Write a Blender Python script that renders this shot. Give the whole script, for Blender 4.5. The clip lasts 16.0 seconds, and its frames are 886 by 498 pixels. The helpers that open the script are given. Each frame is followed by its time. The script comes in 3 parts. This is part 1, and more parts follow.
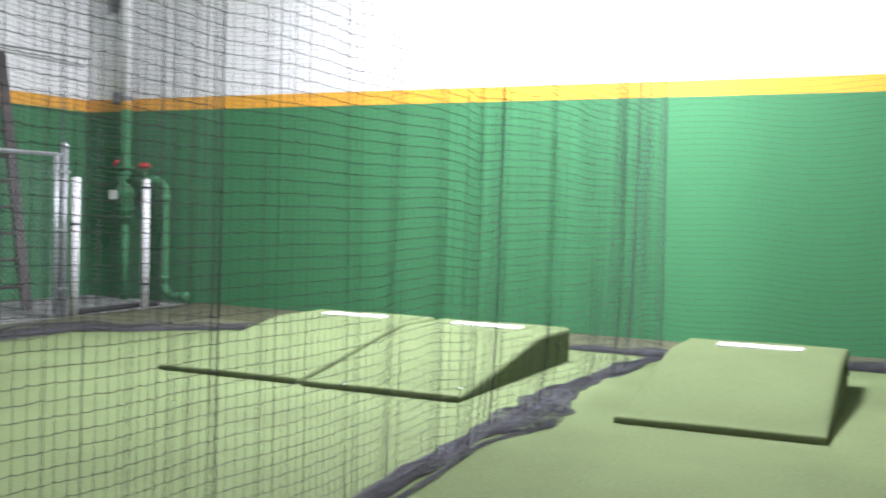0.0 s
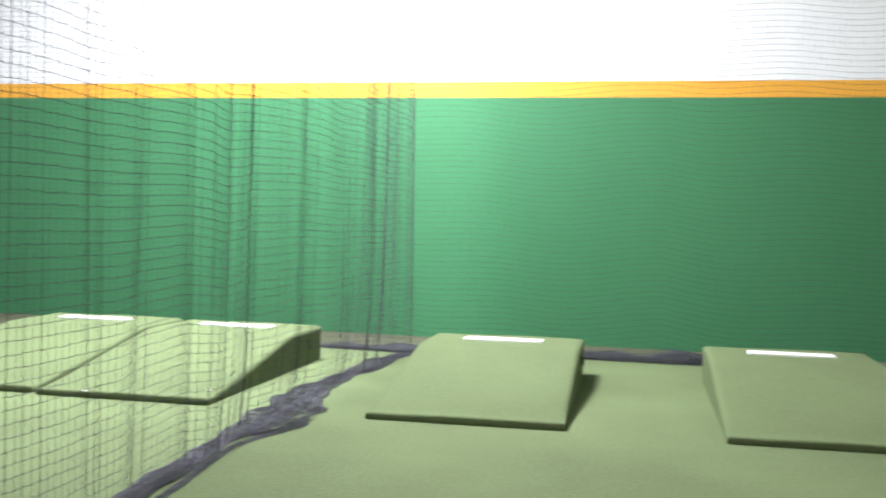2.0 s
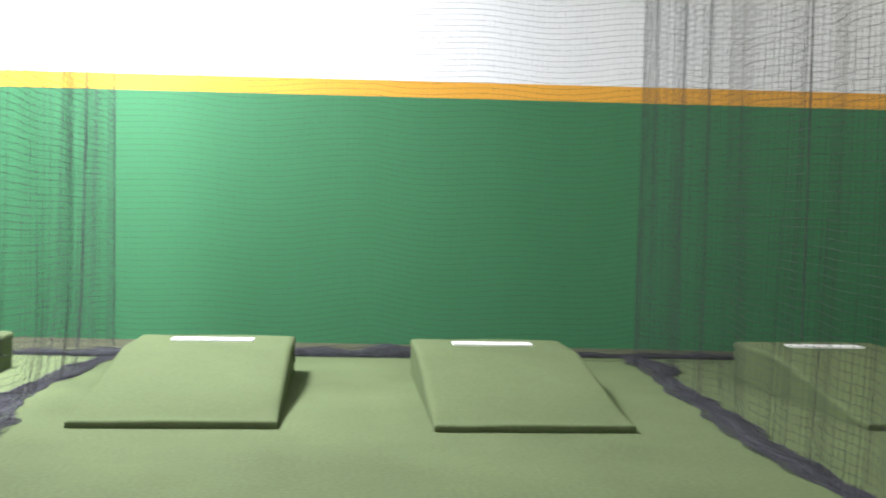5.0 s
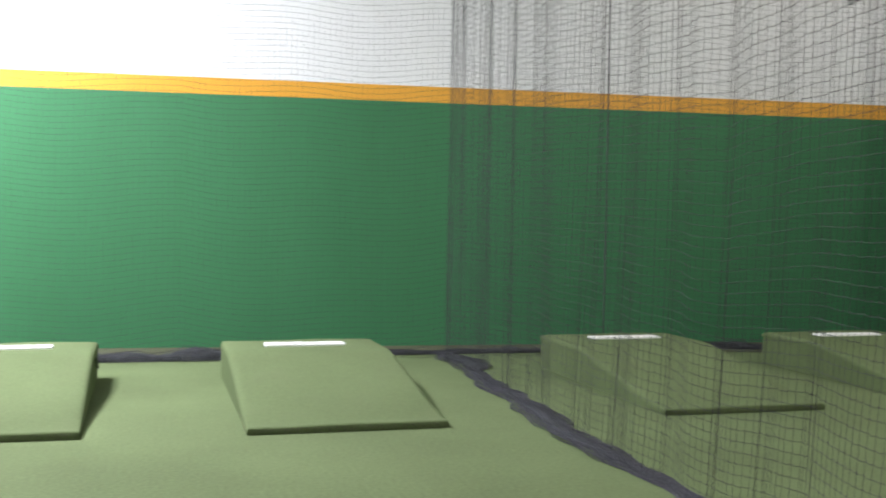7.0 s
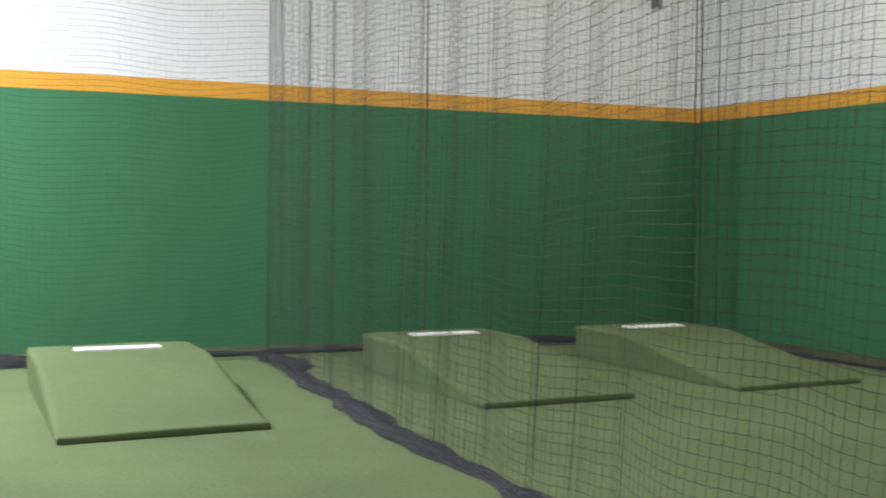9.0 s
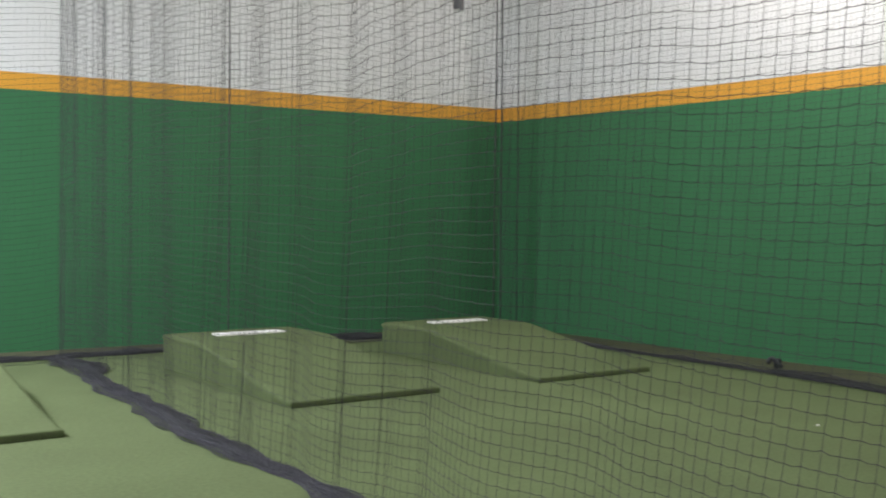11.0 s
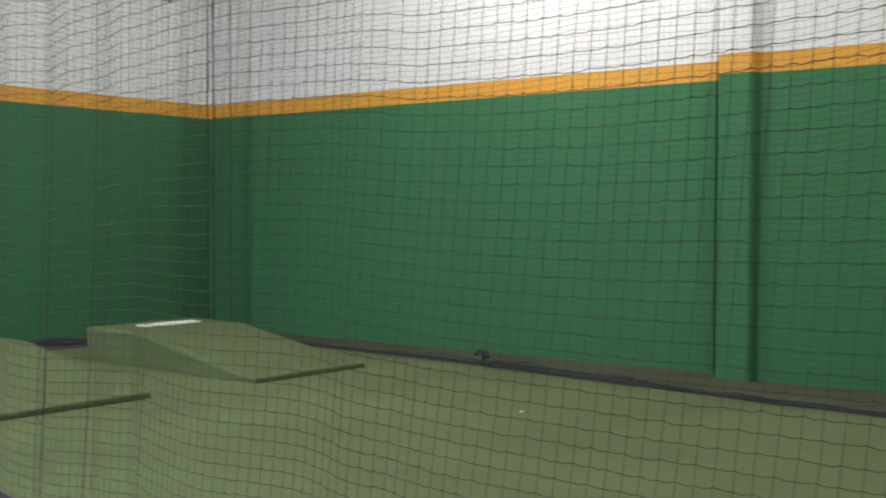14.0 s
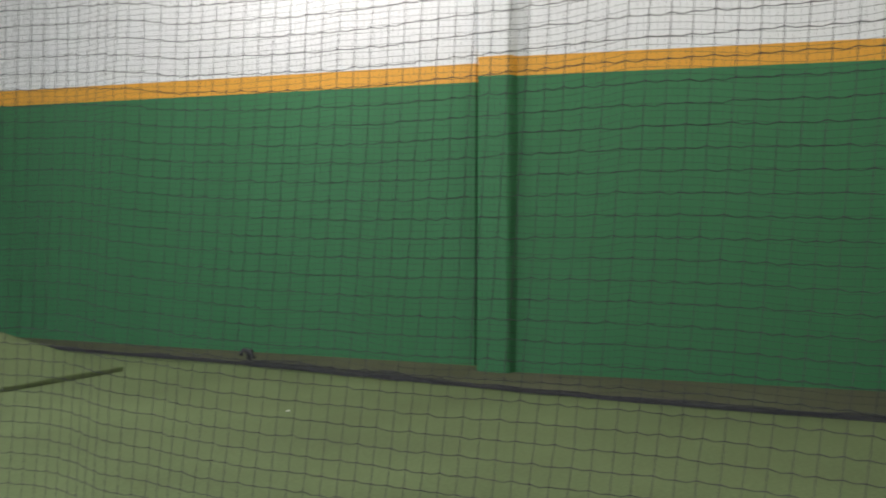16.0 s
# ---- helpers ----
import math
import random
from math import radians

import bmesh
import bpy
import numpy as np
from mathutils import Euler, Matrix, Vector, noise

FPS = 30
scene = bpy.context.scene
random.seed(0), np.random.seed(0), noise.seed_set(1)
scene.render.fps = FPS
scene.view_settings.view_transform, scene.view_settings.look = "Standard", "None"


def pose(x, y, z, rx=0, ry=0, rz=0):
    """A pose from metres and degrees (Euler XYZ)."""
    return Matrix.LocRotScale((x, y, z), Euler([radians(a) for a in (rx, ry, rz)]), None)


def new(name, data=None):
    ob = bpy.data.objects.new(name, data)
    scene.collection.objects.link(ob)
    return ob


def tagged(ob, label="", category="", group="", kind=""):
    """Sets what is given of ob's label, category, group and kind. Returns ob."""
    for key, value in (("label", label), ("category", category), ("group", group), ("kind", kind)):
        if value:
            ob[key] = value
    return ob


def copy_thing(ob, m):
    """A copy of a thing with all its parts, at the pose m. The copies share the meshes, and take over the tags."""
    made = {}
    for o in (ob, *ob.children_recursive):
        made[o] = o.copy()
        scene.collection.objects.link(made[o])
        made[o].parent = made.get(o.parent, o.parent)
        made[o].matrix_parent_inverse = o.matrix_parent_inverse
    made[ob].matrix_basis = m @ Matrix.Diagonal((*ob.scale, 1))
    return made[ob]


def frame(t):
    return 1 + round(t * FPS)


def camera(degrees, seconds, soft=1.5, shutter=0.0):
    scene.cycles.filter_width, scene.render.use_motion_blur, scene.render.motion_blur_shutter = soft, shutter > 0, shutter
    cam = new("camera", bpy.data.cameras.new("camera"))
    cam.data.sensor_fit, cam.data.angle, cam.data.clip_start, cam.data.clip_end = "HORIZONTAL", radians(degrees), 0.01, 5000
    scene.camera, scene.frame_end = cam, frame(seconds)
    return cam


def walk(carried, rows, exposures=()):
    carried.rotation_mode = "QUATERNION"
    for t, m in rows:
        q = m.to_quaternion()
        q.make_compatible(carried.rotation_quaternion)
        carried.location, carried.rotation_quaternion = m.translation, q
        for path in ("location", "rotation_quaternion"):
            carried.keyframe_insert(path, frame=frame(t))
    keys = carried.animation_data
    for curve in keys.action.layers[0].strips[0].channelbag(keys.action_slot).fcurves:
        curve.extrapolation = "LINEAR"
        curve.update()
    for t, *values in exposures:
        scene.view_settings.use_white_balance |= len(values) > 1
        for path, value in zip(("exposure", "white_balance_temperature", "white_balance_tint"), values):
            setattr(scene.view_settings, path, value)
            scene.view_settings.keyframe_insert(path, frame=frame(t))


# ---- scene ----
# camera on a tripod, panning from the left corner to the right wall
cam = camera(45.5, 16.0, soft=1.85, shutter=0.8)
PATH = [
    (0, pose(0, 0, 1.214, 87.87, -1.49, 24.10)),
    (0.5, pose(0, 0, 1.214, 87.93, -1.50, 20.44)),
    (1, pose(0, 0, 1.214, 87.99, -1.52, 17.25)),
    (1.5, pose(0, 0, 1.214, 88.04, -1.48, 13.91)),
    (2, pose(0, 0, 1.214, 88.12, -1.53, 10.64)),
    (2.5, pose(0, 0, 1.214, 88.16, -1.47, 7.06)),
    (3, pose(0, 0, 1.214, 88.19, -1.44, 4.64)),
    (3.5, pose(0, 0, 1.214, 88.24, -1.42, 2.08)),
    (4, pose(0, 0, 1.214, 88.28, -1.43, -0.09)),
    (6.5, pose(0, 0, 1.214, 88.44, -1.03, -12.90)),
    (7, pose(0, 0, 1.214, 88.47, -0.88, -15.21)),
    (7.5, pose(0, 0, 1.214, 88.47, -0.70, -17.59)),
    (8, pose(0, 0, 1.214, 88.48, -0.65, -19.93)),
    (8.5, pose(0, 0, 1.214, 88.51, -0.62, -22.41)),
    (9, pose(0, 0, 1.214, 88.51, -0.60, -24.90)),
    (11.5, pose(0, 0, 1.214, 88.48, -0.39, -37.62)),
    (12, pose(0, 0, 1.214, 88.50, -0.27, -39.61)),
    (12.5, pose(0, 0, 1.214, 88.48, -0.24, -42.03)),
    (13, pose(0, 0, 1.214, 88.49, -0.19, -44.73)),
    (13.5, pose(0, 0, 1.214, 88.50, -0.28, -47.93)),
    (14, pose(0, 0, 1.214, 88.49, -0.28, -50.80)),
    (14.5, pose(0, 0, 1.214, 88.47, -0.28, -53.78)),
    (15, pose(0, 0, 1.214, 88.44, -0.21, -57.01)),
    (15.5, pose(0, 0, 1.214, 88.42, -0.28, -60.44)),
    (16, pose(0, 0, 1.214, 88.41, -0.19, -63.47)),
]
walk(cam, PATH)

# ---- world and lamps ----
scene.view_settings.exposure = 0.0
world = bpy.data.worlds.new("hall_air")
scene.world = world
world.use_nodes = True
world.node_tree.nodes["Background"].inputs["Color"].default_value = (0.9, 0.95, 1.0, 1)
world.node_tree.nodes["Background"].inputs["Strength"].default_value = 0.02

CEILING = 5.3
# flat ceiling lights, all out of view: x, y, watts, length along x, length along y, colour
LAMPS = [
    (-2.9, 7.6, 1440, 1.2, 2.2, (0.91, 0.91, 1.0)),
    # added fill without a known fixture, brightens the turf near the camera
    (-1.6, 1.4, 85, 0.6, 1.2, (1.0, 0.95, 0.9)),
]
# unseen pendant lights under a dish, added for the right side: x, y, height of the lamp, watts, colour
UNSEEN_PENDANTS = [
    (6.25, 5.0, 4.35, 205, (1.0, 0.93, 0.89)),
    # added to brighten the near right wall
    (5.2, 1.0, 4.8, 165, (1.0, 0.93, 0.89)),
]


# ---- helpers ----
def part(name, bm, material, parent=None, label=""):
    me = bpy.data.meshes.new(name)
    bm.normal_update()
    bm.to_mesh(me)
    bm.free()
    for m in material if isinstance(material, (list, tuple)) else [material]:
        me.materials.append(m)
    ob = new(name, me)
    if parent:
        ob.parent = parent
    if label:
        ob["label"] = label
    return ob


def part_arrays(name, verts, faces, material, parent=None, label="", smooth=True):
    me = bpy.data.meshes.new(name)
    me.vertices.add(len(verts))
    me.vertices.foreach_set("co", np.asarray(verts, np.float32).ravel())
    faces = np.asarray(faces, np.int32)
    n, k = faces.shape
    me.loops.add(n * k)
    me.loops.foreach_set("vertex_index", faces.ravel())
    me.polygons.add(n)
    me.polygons.foreach_set("loop_start", np.arange(n, dtype=np.int32) * k)
    me.polygons.foreach_set("use_smooth", np.full(n, smooth))
    me.update(calc_edges=True)
    me.validate()
    me.materials.append(material)
    ob = new(name, me)
    if parent:
        ob.parent = parent
    if label:
        ob["label"] = label
    return ob


def box(bm, x0, x1, y0, y1, z0, z1, bevel=0.0):
    made = bmesh.ops.create_cube(bm, size=1.0, matrix=Matrix.Translation(((x0 + x1) / 2, (y0 + y1) / 2, (z0 + z1) / 2)) @ Matrix.Diagonal((x1 - x0, y1 - y0, z1 - z0, 1)))
    if bevel:
        edges = list({e for v in made["verts"] for e in v.link_edges})
        bmesh.ops.bevel(bm, geom=edges, offset=bevel, segments=2, affect="EDGES", profile=0.5)
    return bm


def rod(bm, a, b, r, sides=16, r2=None):
    a, b = Vector(a), Vector(b)
    d = b - a
    m = Matrix.Translation((a + b) / 2) @ d.to_track_quat("Z", "Y").to_matrix().to_4x4()
    bmesh.ops.create_cone(bm, cap_ends=True, segments=sides, radius1=r, radius2=r if r2 is None else r2, depth=d.length, matrix=m)
    return bm


def shade(bm, on=True):
    for f in bm.faces:
        f.smooth = on
    return bm


def sweep(bm, pts, r, sides=14):
    """A round pipe along points."""
    pts = [Vector(p) for p in pts]
    rings = []
    side = None
    for i, p in enumerate(pts):
        t = (pts[min(i + 1, len(pts) - 1)] - pts[max(i - 1, 0)]).normalized()
        if side is None:
            side = t.orthogonal().normalized()
        side = (side - t * side.dot(t)).normalized()
        up = t.cross(side)
        rings.append([bm.verts.new(p + r * (math.cos(a) * side + math.sin(a) * up)) for a in [2 * math.pi * k / sides for k in range(sides)]])
    for a, b in zip(rings, rings[1:]):
        for k in range(sides):
            bm.faces.new((a[k], a[(k + 1) % sides], b[(k + 1) % sides], b[k])).smooth = True
    bm.faces.new(rings[0][::-1])
    bm.faces.new(rings[-1])
    return bm


def arc(c, u, v, r, a0, a1, n=8):
    c, u, v = Vector(c), Vector(u), Vector(v)
    return [c + r * (math.cos(a) * u + math.sin(a) * v) for a in np.linspace(a0, a1, n)]


def empty(name, x=0, y=0, z=0, rz=0):
    ob = new(name)
    ob.empty_display_size = 0.1
    ob.matrix_world = pose(x, y, z, 0, 0, rz)
    return ob


# ---- materials ----
def surface(name, colour, rough=0.6, metal=0.0, var=0.12, coarse=1.5, fine=60.0, bump=0.1, depth=0.002, spec=0.5, stain=None, stretch=(1, 1, 1)):
    """A painted or woven surface: coarse blotches, fine grain and a fine relief, at object scale in metres."""
    m = bpy.data.materials.new(name)
    m.use_nodes = True
    nt = m.node_tree
    n, l = nt.nodes, nt.links
    b = n["Principled BSDF"]
    b.inputs["Metallic"].default_value = metal
    b.inputs["Specular IOR Level"].default_value = spec
    co = n.new("ShaderNodeTexCoord")
    mp = n.new("ShaderNodeMapping")
    mp.inputs["Scale"].default_value = stretch
    l.new(co.outputs["Object"], mp.inputs["Vector"])
    t1 = n.new("ShaderNodeTexNoise")
    t1.inputs["Scale"].default_value = coarse
    t1.inputs["Detail"].default_value = 5
    t2 = n.new("ShaderNodeTexNoise")
    t2.inputs["Scale"].default_value = fine
    t2.inputs["Detail"].default_value = 4
    for t in (t1, t2):
        l.new(mp.outputs["Vector"], t.inputs["Vector"])
    add = n.new("ShaderNodeMath")
    add.operation = "ADD"
    l.new(t1.outputs["Fac"], add.inputs[0])
    l.new(t2.outputs["Fac"], add.inputs[1])
    ramp = n.new("ShaderNodeMapRange")
    ramp.inputs["From Min"].default_value = 0.6
    ramp.inputs["From Max"].default_value = 1.4
    ramp.inputs["To Min"].default_value = 1 - var
    ramp.inputs["To Max"].default_value = 1 + var
    l.new(add.outputs[0], ramp.inputs["Value"])
    mul = n.new("ShaderNodeMix")
    mul.data_type = "RGBA"
    mul.blend_type = "MULTIPLY"
    mul.inputs["Factor"].default_value = 1.0
    mul.inputs["A"].default_value = (*colour, 1)
    l.new(ramp.outputs["Result"], mul.inputs["B"])
    last = mul.outputs["Result"]
    if stain:
        col, amount, scale = stain
        t3 = n.new("ShaderNodeTexNoise")
        t3.inputs["Scale"].default_value = scale
        t3.inputs["Detail"].default_value = 6
        t3.inputs["Roughness"].default_value = 0.65
        l.new(mp.outputs["Vector"], t3.inputs["Vector"])
        r3 = n.new("ShaderNodeMapRange")
        r3.inputs["From Min"].default_value = 0.5
        r3.inputs["From Max"].default_value = 0.75
        r3.inputs["To Max"].default_value = amount
        l.new(t3.outputs["Fac"], r3.inputs["Value"])
        mx = n.new("ShaderNodeMix")
        mx.data_type = "RGBA"
        mx.inputs["B"].default_value = (*col, 1)
        l.new(last, mx.inputs["A"])
        l.new(r3.outputs["Result"], mx.inputs["Factor"])
        last = mx.outputs["Result"]
    l.new(last, b.inputs["Base Color"])
    rr = n.new("ShaderNodeMapRange")
    rr.inputs["To Min"].default_value = max(0.05, rough - 0.08)
    rr.inputs["To Max"].default_value = min(1.0, rough + 0.08)
    l.new(t1.outputs["Fac"], rr.inputs["Value"])
    l.new(rr.outputs["Result"], b.inputs["Roughness"])
    if bump:
        bp = n.new("ShaderNodeBump")
        bp.inputs["Strength"].default_value = bump
        bp.inputs["Distance"].default_value = depth
        l.new(t2.outputs["Fac"], bp.inputs["Height"])
        l.new(bp.outputs["Normal"], b.inputs["Normal"])
    return m


TURF = surface("turf", (0.114, 0.149, 0.069), 0.95, var=0.24, coarse=1.1, fine=42, bump=0.5, depth=0.006, spec=0.15, stain=((0.106, 0.135, 0.062), 0.5, 1.7))
MOUND_TURF = surface("mound_turf", (0.113, 0.148, 0.069), 0.95, var=0.16, coarse=1.4, fine=48, bump=0.3, depth=0.005, spec=0.12, stain=((0.116, 0.138, 0.072), 0.35, 3.0))
BROWNISH_TURF = surface("brownish_turf", (0.098, 0.104, 0.064), 0.95, var=0.2, coarse=1.2, fine=120, bump=0.7, depth=0.005, spec=0.1, stain=((0.092, 0.085, 0.062), 0.6, 2.2))
GREEN = surface("green_wall_paint", (0.054, 0.198, 0.090), 0.55, var=0.05, coarse=0.8, fine=45, bump=0.12, depth=0.002, spec=0.2, stain=((0.044, 0.165, 0.07), 0.3, 1.2), stretch=(1, 1, 0.12))
ORANGE = surface("orange_stripe_paint", (0.79, 0.39, 0.052), 0.5, var=0.05, coarse=1.0, fine=45, bump=0.1, spec=0.35)
WHITE = surface("white_wall_paint", (0.85, 0.86, 0.875), 0.6, var=0.03, coarse=0.7, fine=40, bump=0.1, spec=0.3, stain=((0.7, 0.7, 0.71), 0.3, 0.9), stretch=(1, 1, 0.15))
RUBBER = surface("white_rubber", (0.85, 0.85, 0.84), 0.45, var=0.05, coarse=6, fine=80, bump=0.1, stain=((0.62, 0.6, 0.55), 0.4, 9))
NET = surface("net_twine", (0.062, 0.064, 0.07), 0.8, var=0.2, coarse=3, fine=90, bump=0.0, spec=0.2)
PILE = surface("gathered_twine", (0.088, 0.088, 0.105), 0.85, var=0.25, coarse=3, fine=90, bump=0.0, spec=0.2)
CORE = surface("packed_net", (0.049, 0.052, 0.059), 0.9, var=0.5, coarse=9, fine=120, bump=0.8, depth=0.01, spec=0.15, stain=((0.10, 0.105, 0.085), 0.5, 28), stretch=(1, 0.45, 1))
CONCRETE = surface("concrete", (0.24, 0.24, 0.24), 0.85, var=0.15, coarse=2, fine=50, bump=0.3, depth=0.003, stain=((0.2, 0.2, 0.2), 0.6, 2.5))
CEIL = surface("ceiling_sheet", (0.75, 0.75, 0.75), 0.7, var=0.06, coarse=1, fine=20, bump=0.1)
GALV = surface("galvanised_steel", (0.48, 0.50, 0.53), 0.42, metal=0.7, var=0.12, coarse=8, fine=70, bump=0.08)
PVC = surface("white_pvc", (0.82, 0.82, 0.86), 0.35, var=0.04, coarse=5, fine=60, bump=0.03)
STRAP = surface("olive_webbing", (0.062, 0.074, 0.045), 0.8, var=0.15, coarse=12, fine=90, bump=0.2)
BLACK = surface("black_strap", (0.02, 0.02, 0.022), 0.7, var=0.2, coarse=10, fine=80, bump=0.1)
RED = surface("red_enamel", (0.55, 0.03, 0.03), 0.4, var=0.1, coarse=10, fine=80, bump=0.05)
RUST = surface("ladder_paint", (0.045, 0.036, 0.037), 0.65, var=0.25, coarse=6, fine=60, bump=0.15, stain=((0.16, 0.1, 0.09), 0.5, 9))
PAPER = surface("paper", (0.8, 0.8, 0.78), 0.8, var=0.05, coarse=20, fine=90, bump=0.1)
STEEL = surface("dark_steel", (0.2, 0.2, 0.21), 0.5, metal=0.5, var=0.15, coarse=8, fine=70, bump=0.1)

GLOW = bpy.data.materials.new("lamp_diffuser")
GLOW.use_nodes = True
GLOW.node_tree.nodes["Principled BSDF"].inputs["Emission Color"].default_value = (1, 0.98, 0.95, 1)
GLOW.node_tree.nodes["Principled BSDF"].inputs["Emission Strength"].default_value = 6

# ---- setting ----
STRIPE0, STRIPE1 = 2.352, 2.505


def wall(name, a, b, label):
    """A wall with its face along a-b and 0.2 m thick on the right of a to b; green below, an orange stripe, white above."""
    a, b = Vector((*a, 0)), Vector((*b, 0))
    d = (b - a).normalized()
    n = Vector((d.y, -d.x, 0)) * 0.2
    bm = bmesh.new()
    zs = [-0.02, STRIPE0, STRIPE1, CEILING]
    rows = [[bm.verts.new(p + Vector((0, 0, z))) for p in (a, b, b + n, a + n)] for z in zs]
    for i in range(3):
        for k in range(4):
            f = bm.faces.new((rows[i][k], rows[i][(k + 1) % 4], rows[i + 1][(k + 1) % 4], rows[i + 1][k]))
            f.material_index = i
    bm.faces.new(rows[0][::-1])
    bm.faces.new(rows[-1]).material_index = 2
    bmesh.ops.recalc_face_normals(bm, faces=bm.faces[:])
    return tagged(part(name, bm, [GREEN, ORANGE, WHITE]), label, "wall", kind="structure")


WALL_LABEL = "painted wall, green with an orange stripe, white above"
# the hall is a rectangle turned a little from the lanes
wall("wall_north", (7.61, 9.593), (-10.05, 10.653), WALL_LABEL)
wall("wall_east", (7.964, 3.678), (7.606, 9.65), WALL_LABEL)
wall("wall_east_near", (8.63, -3.6), (7.745, 3.22), WALL_LABEL)
wall("wall_south", (-11.0, -3.6), (8.9, -3.6), WALL_LABEL)
wall("wall_west", (-9.79, 10.75), (-10.93, -3.8), WALL_LABEL)

# pilaster on the right wall, painted like it
bm = bmesh.new()
zs = [-0.02, STRIPE0, STRIPE1, CEILING]
face = [(7.783, 3.204), (7.672, 3.24), (7.653, 3.258), (7.651, 3.493), (7.666, 3.521), (8.13, 3.615), (8.186, 4.118), (8.441, 4.082), (8.366, 2.989)]
rows = [[bm.verts.new((x, y, z)) for x, y in face] for z in zs]
for i in range(3):
    for k in range(len(face)):
        f = bm.faces.new((rows[i][k], rows[i][(k + 1) % len(face)], rows[i + 1][(k + 1) % len(face)], rows[i + 1][k]))
        f.material_index = i
bm.faces.new(rows[-1]).material_index = 2
bmesh.ops.recalc_face_normals(bm, faces=bm.faces[:])
tagged(part("pilaster", bm, [GREEN, ORANGE, WHITE]), "painted wall pilaster, green, orange and white", "pilaster", kind="structure")

bm = bmesh.new()
box(bm, -7.95, 8.9, -3.8, 10.9, -0.1, 0.0)
tagged(part("floor", bm, TURF), "olive green artificial turf floor", "floor", kind="structure")
bm = bmesh.new()
box(bm, -11.1, -7.95, -3.8, 10.9, -0.11, -0.012)
tagged(part("floor_concrete", bm, CONCRETE), "bare grey concrete floor strip beside the turf", "floor", kind="structure")
bm = bmesh.new()
box(bm, -11.1, 8.9, -3.8, 10.9, CEILING, CEILING + 0.1)
tagged(part("ceiling", bm, CEIL), "pale sheet ceiling of the hall", "ceiling", kind="structure")

# outlines of the browner floor strips between nets and walls
EDGES = (
    ((-7.95, 9.22), (-3.0, 9.36), (2.5, 9.33), (7.15, 8.78), (7.62, 9.6), (-7.95, 10.53)),
    ((6.76, -3.6), (8.62, -3.6), (7.75, 3.3), (7.9, 3.8), (7.62, 9.58), (7.16, 8.76), (7.12, 6.0), (6.9, 2.4)),
    ((-7.95, -3.6), (-7.1, -3.6), (-7.04, 7.45), (-6.2, 8.34), (-6.1, 9.21), (-7.95, 9.21)),
)
for corners in EDGES:
    bm = bmesh.new()
    low = [bm.verts.new((x, y, -0.002)) for x, y in corners]
    top = [bm.verts.new((x, y, 0.004)) for x, y in corners]
    bm.faces.new(low[::-1])
    bm.faces.new(top)
    for a in range(len(low)):
        b = (a + 1) % len(low)
        bm.faces.new((low[a], low[b], top[b], top[a]))
    bmesh.ops.recalc_face_normals(bm, faces=bm.faces[:])
    tagged(part("floor_edge", bm, BROWNISH_TURF), "brownish turf strip between net and wall", "floor", kind="structure")

# ---- lamps ----
for x, y, watts, lx, ly, hue in LAMPS:
    root = empty("unseen_ceiling_light", x, y, CEILING)
    tagged(root, "unseen rectangular ceiling light with a glowing diffuser", "lamp", "ceiling lights")
    bm = bmesh.new()
    box(bm, -lx / 2 - 0.03, lx / 2 + 0.03, -ly / 2 - 0.03, ly / 2 + 0.03, -0.08, 0, 0.01)
    housing = part("housing", bm, PVC, root)
    bm = bmesh.new()
    box(bm, -lx / 2, lx / 2, -ly / 2, ly / 2, -0.086, -0.078)
    part("diffuser", bm, GLOW, housing)
    lamp = bpy.data.lights.new("unseen_ceiling_lamp", "AREA")
    lamp.shape, lamp.size, lamp.size_y, lamp.energy, lamp.color = "RECTANGLE", lx, ly, watts, hue
    ob = new("unseen_ceiling_lamp", lamp)
    ob.matrix_world = pose(x, y, CEILING - 0.1)

for x, y, z, watts, hue in UNSEEN_PENDANTS:
    # no fitting is in view: stem, dish and bulb are made up
    root = empty("unseen_pendant_light", x, y, CEILING)
    tagged(root, "unseen hanging light with a made-up white dish", "lamp", "pendant lights")
    low = z - CEILING
    bm = bmesh.new()
    rod(bm, (0, 0, low + 0.28), (0, 0, 0), 0.012, 10)
    part("stem", shade(bm), STEEL, root)
    # the dish keeps the point lamp's light off the ceiling
    bm = bmesh.new()
    rod(bm, (0, 0, low + 0.2), (0, 0, low + 0.3), 0.26, 28, 0.09)
    dish = part("dish", shade(bm), PVC, root)
    bm = bmesh.new()
    bmesh.ops.create_uvsphere(bm, u_segments=16, v_segments=8, radius=0.05, matrix=pose(0, 0, low + 0.17))
    part("bulb", shade(bm), GLOW, dish)
    lamp = bpy.data.lights.new("unseen_pendant_lamp", "POINT")
    lamp.shadow_soft_size, lamp.energy, lamp.color = 0.11, watts, hue
    ob = new("unseen_pendant_lamp", lamp)
    ob.matrix_world = pose(x, y, z)

# ---- pitching mounds ----
MW, ML, MH = 1.168, 2.164, 0.279


def mound_height(v):
    """Height of the deck, v metres behind its front edge."""
    lip, flat = 0.045, 1.51
    if v >= flat:
        return MH
    u = max(0.0, v) / flat
    s = lip + (MH + 0.012 - lip) * u
    k = max(0.0, (u - 0.86) / 0.14)
    return min(s - 0.012 * k * k, MH)


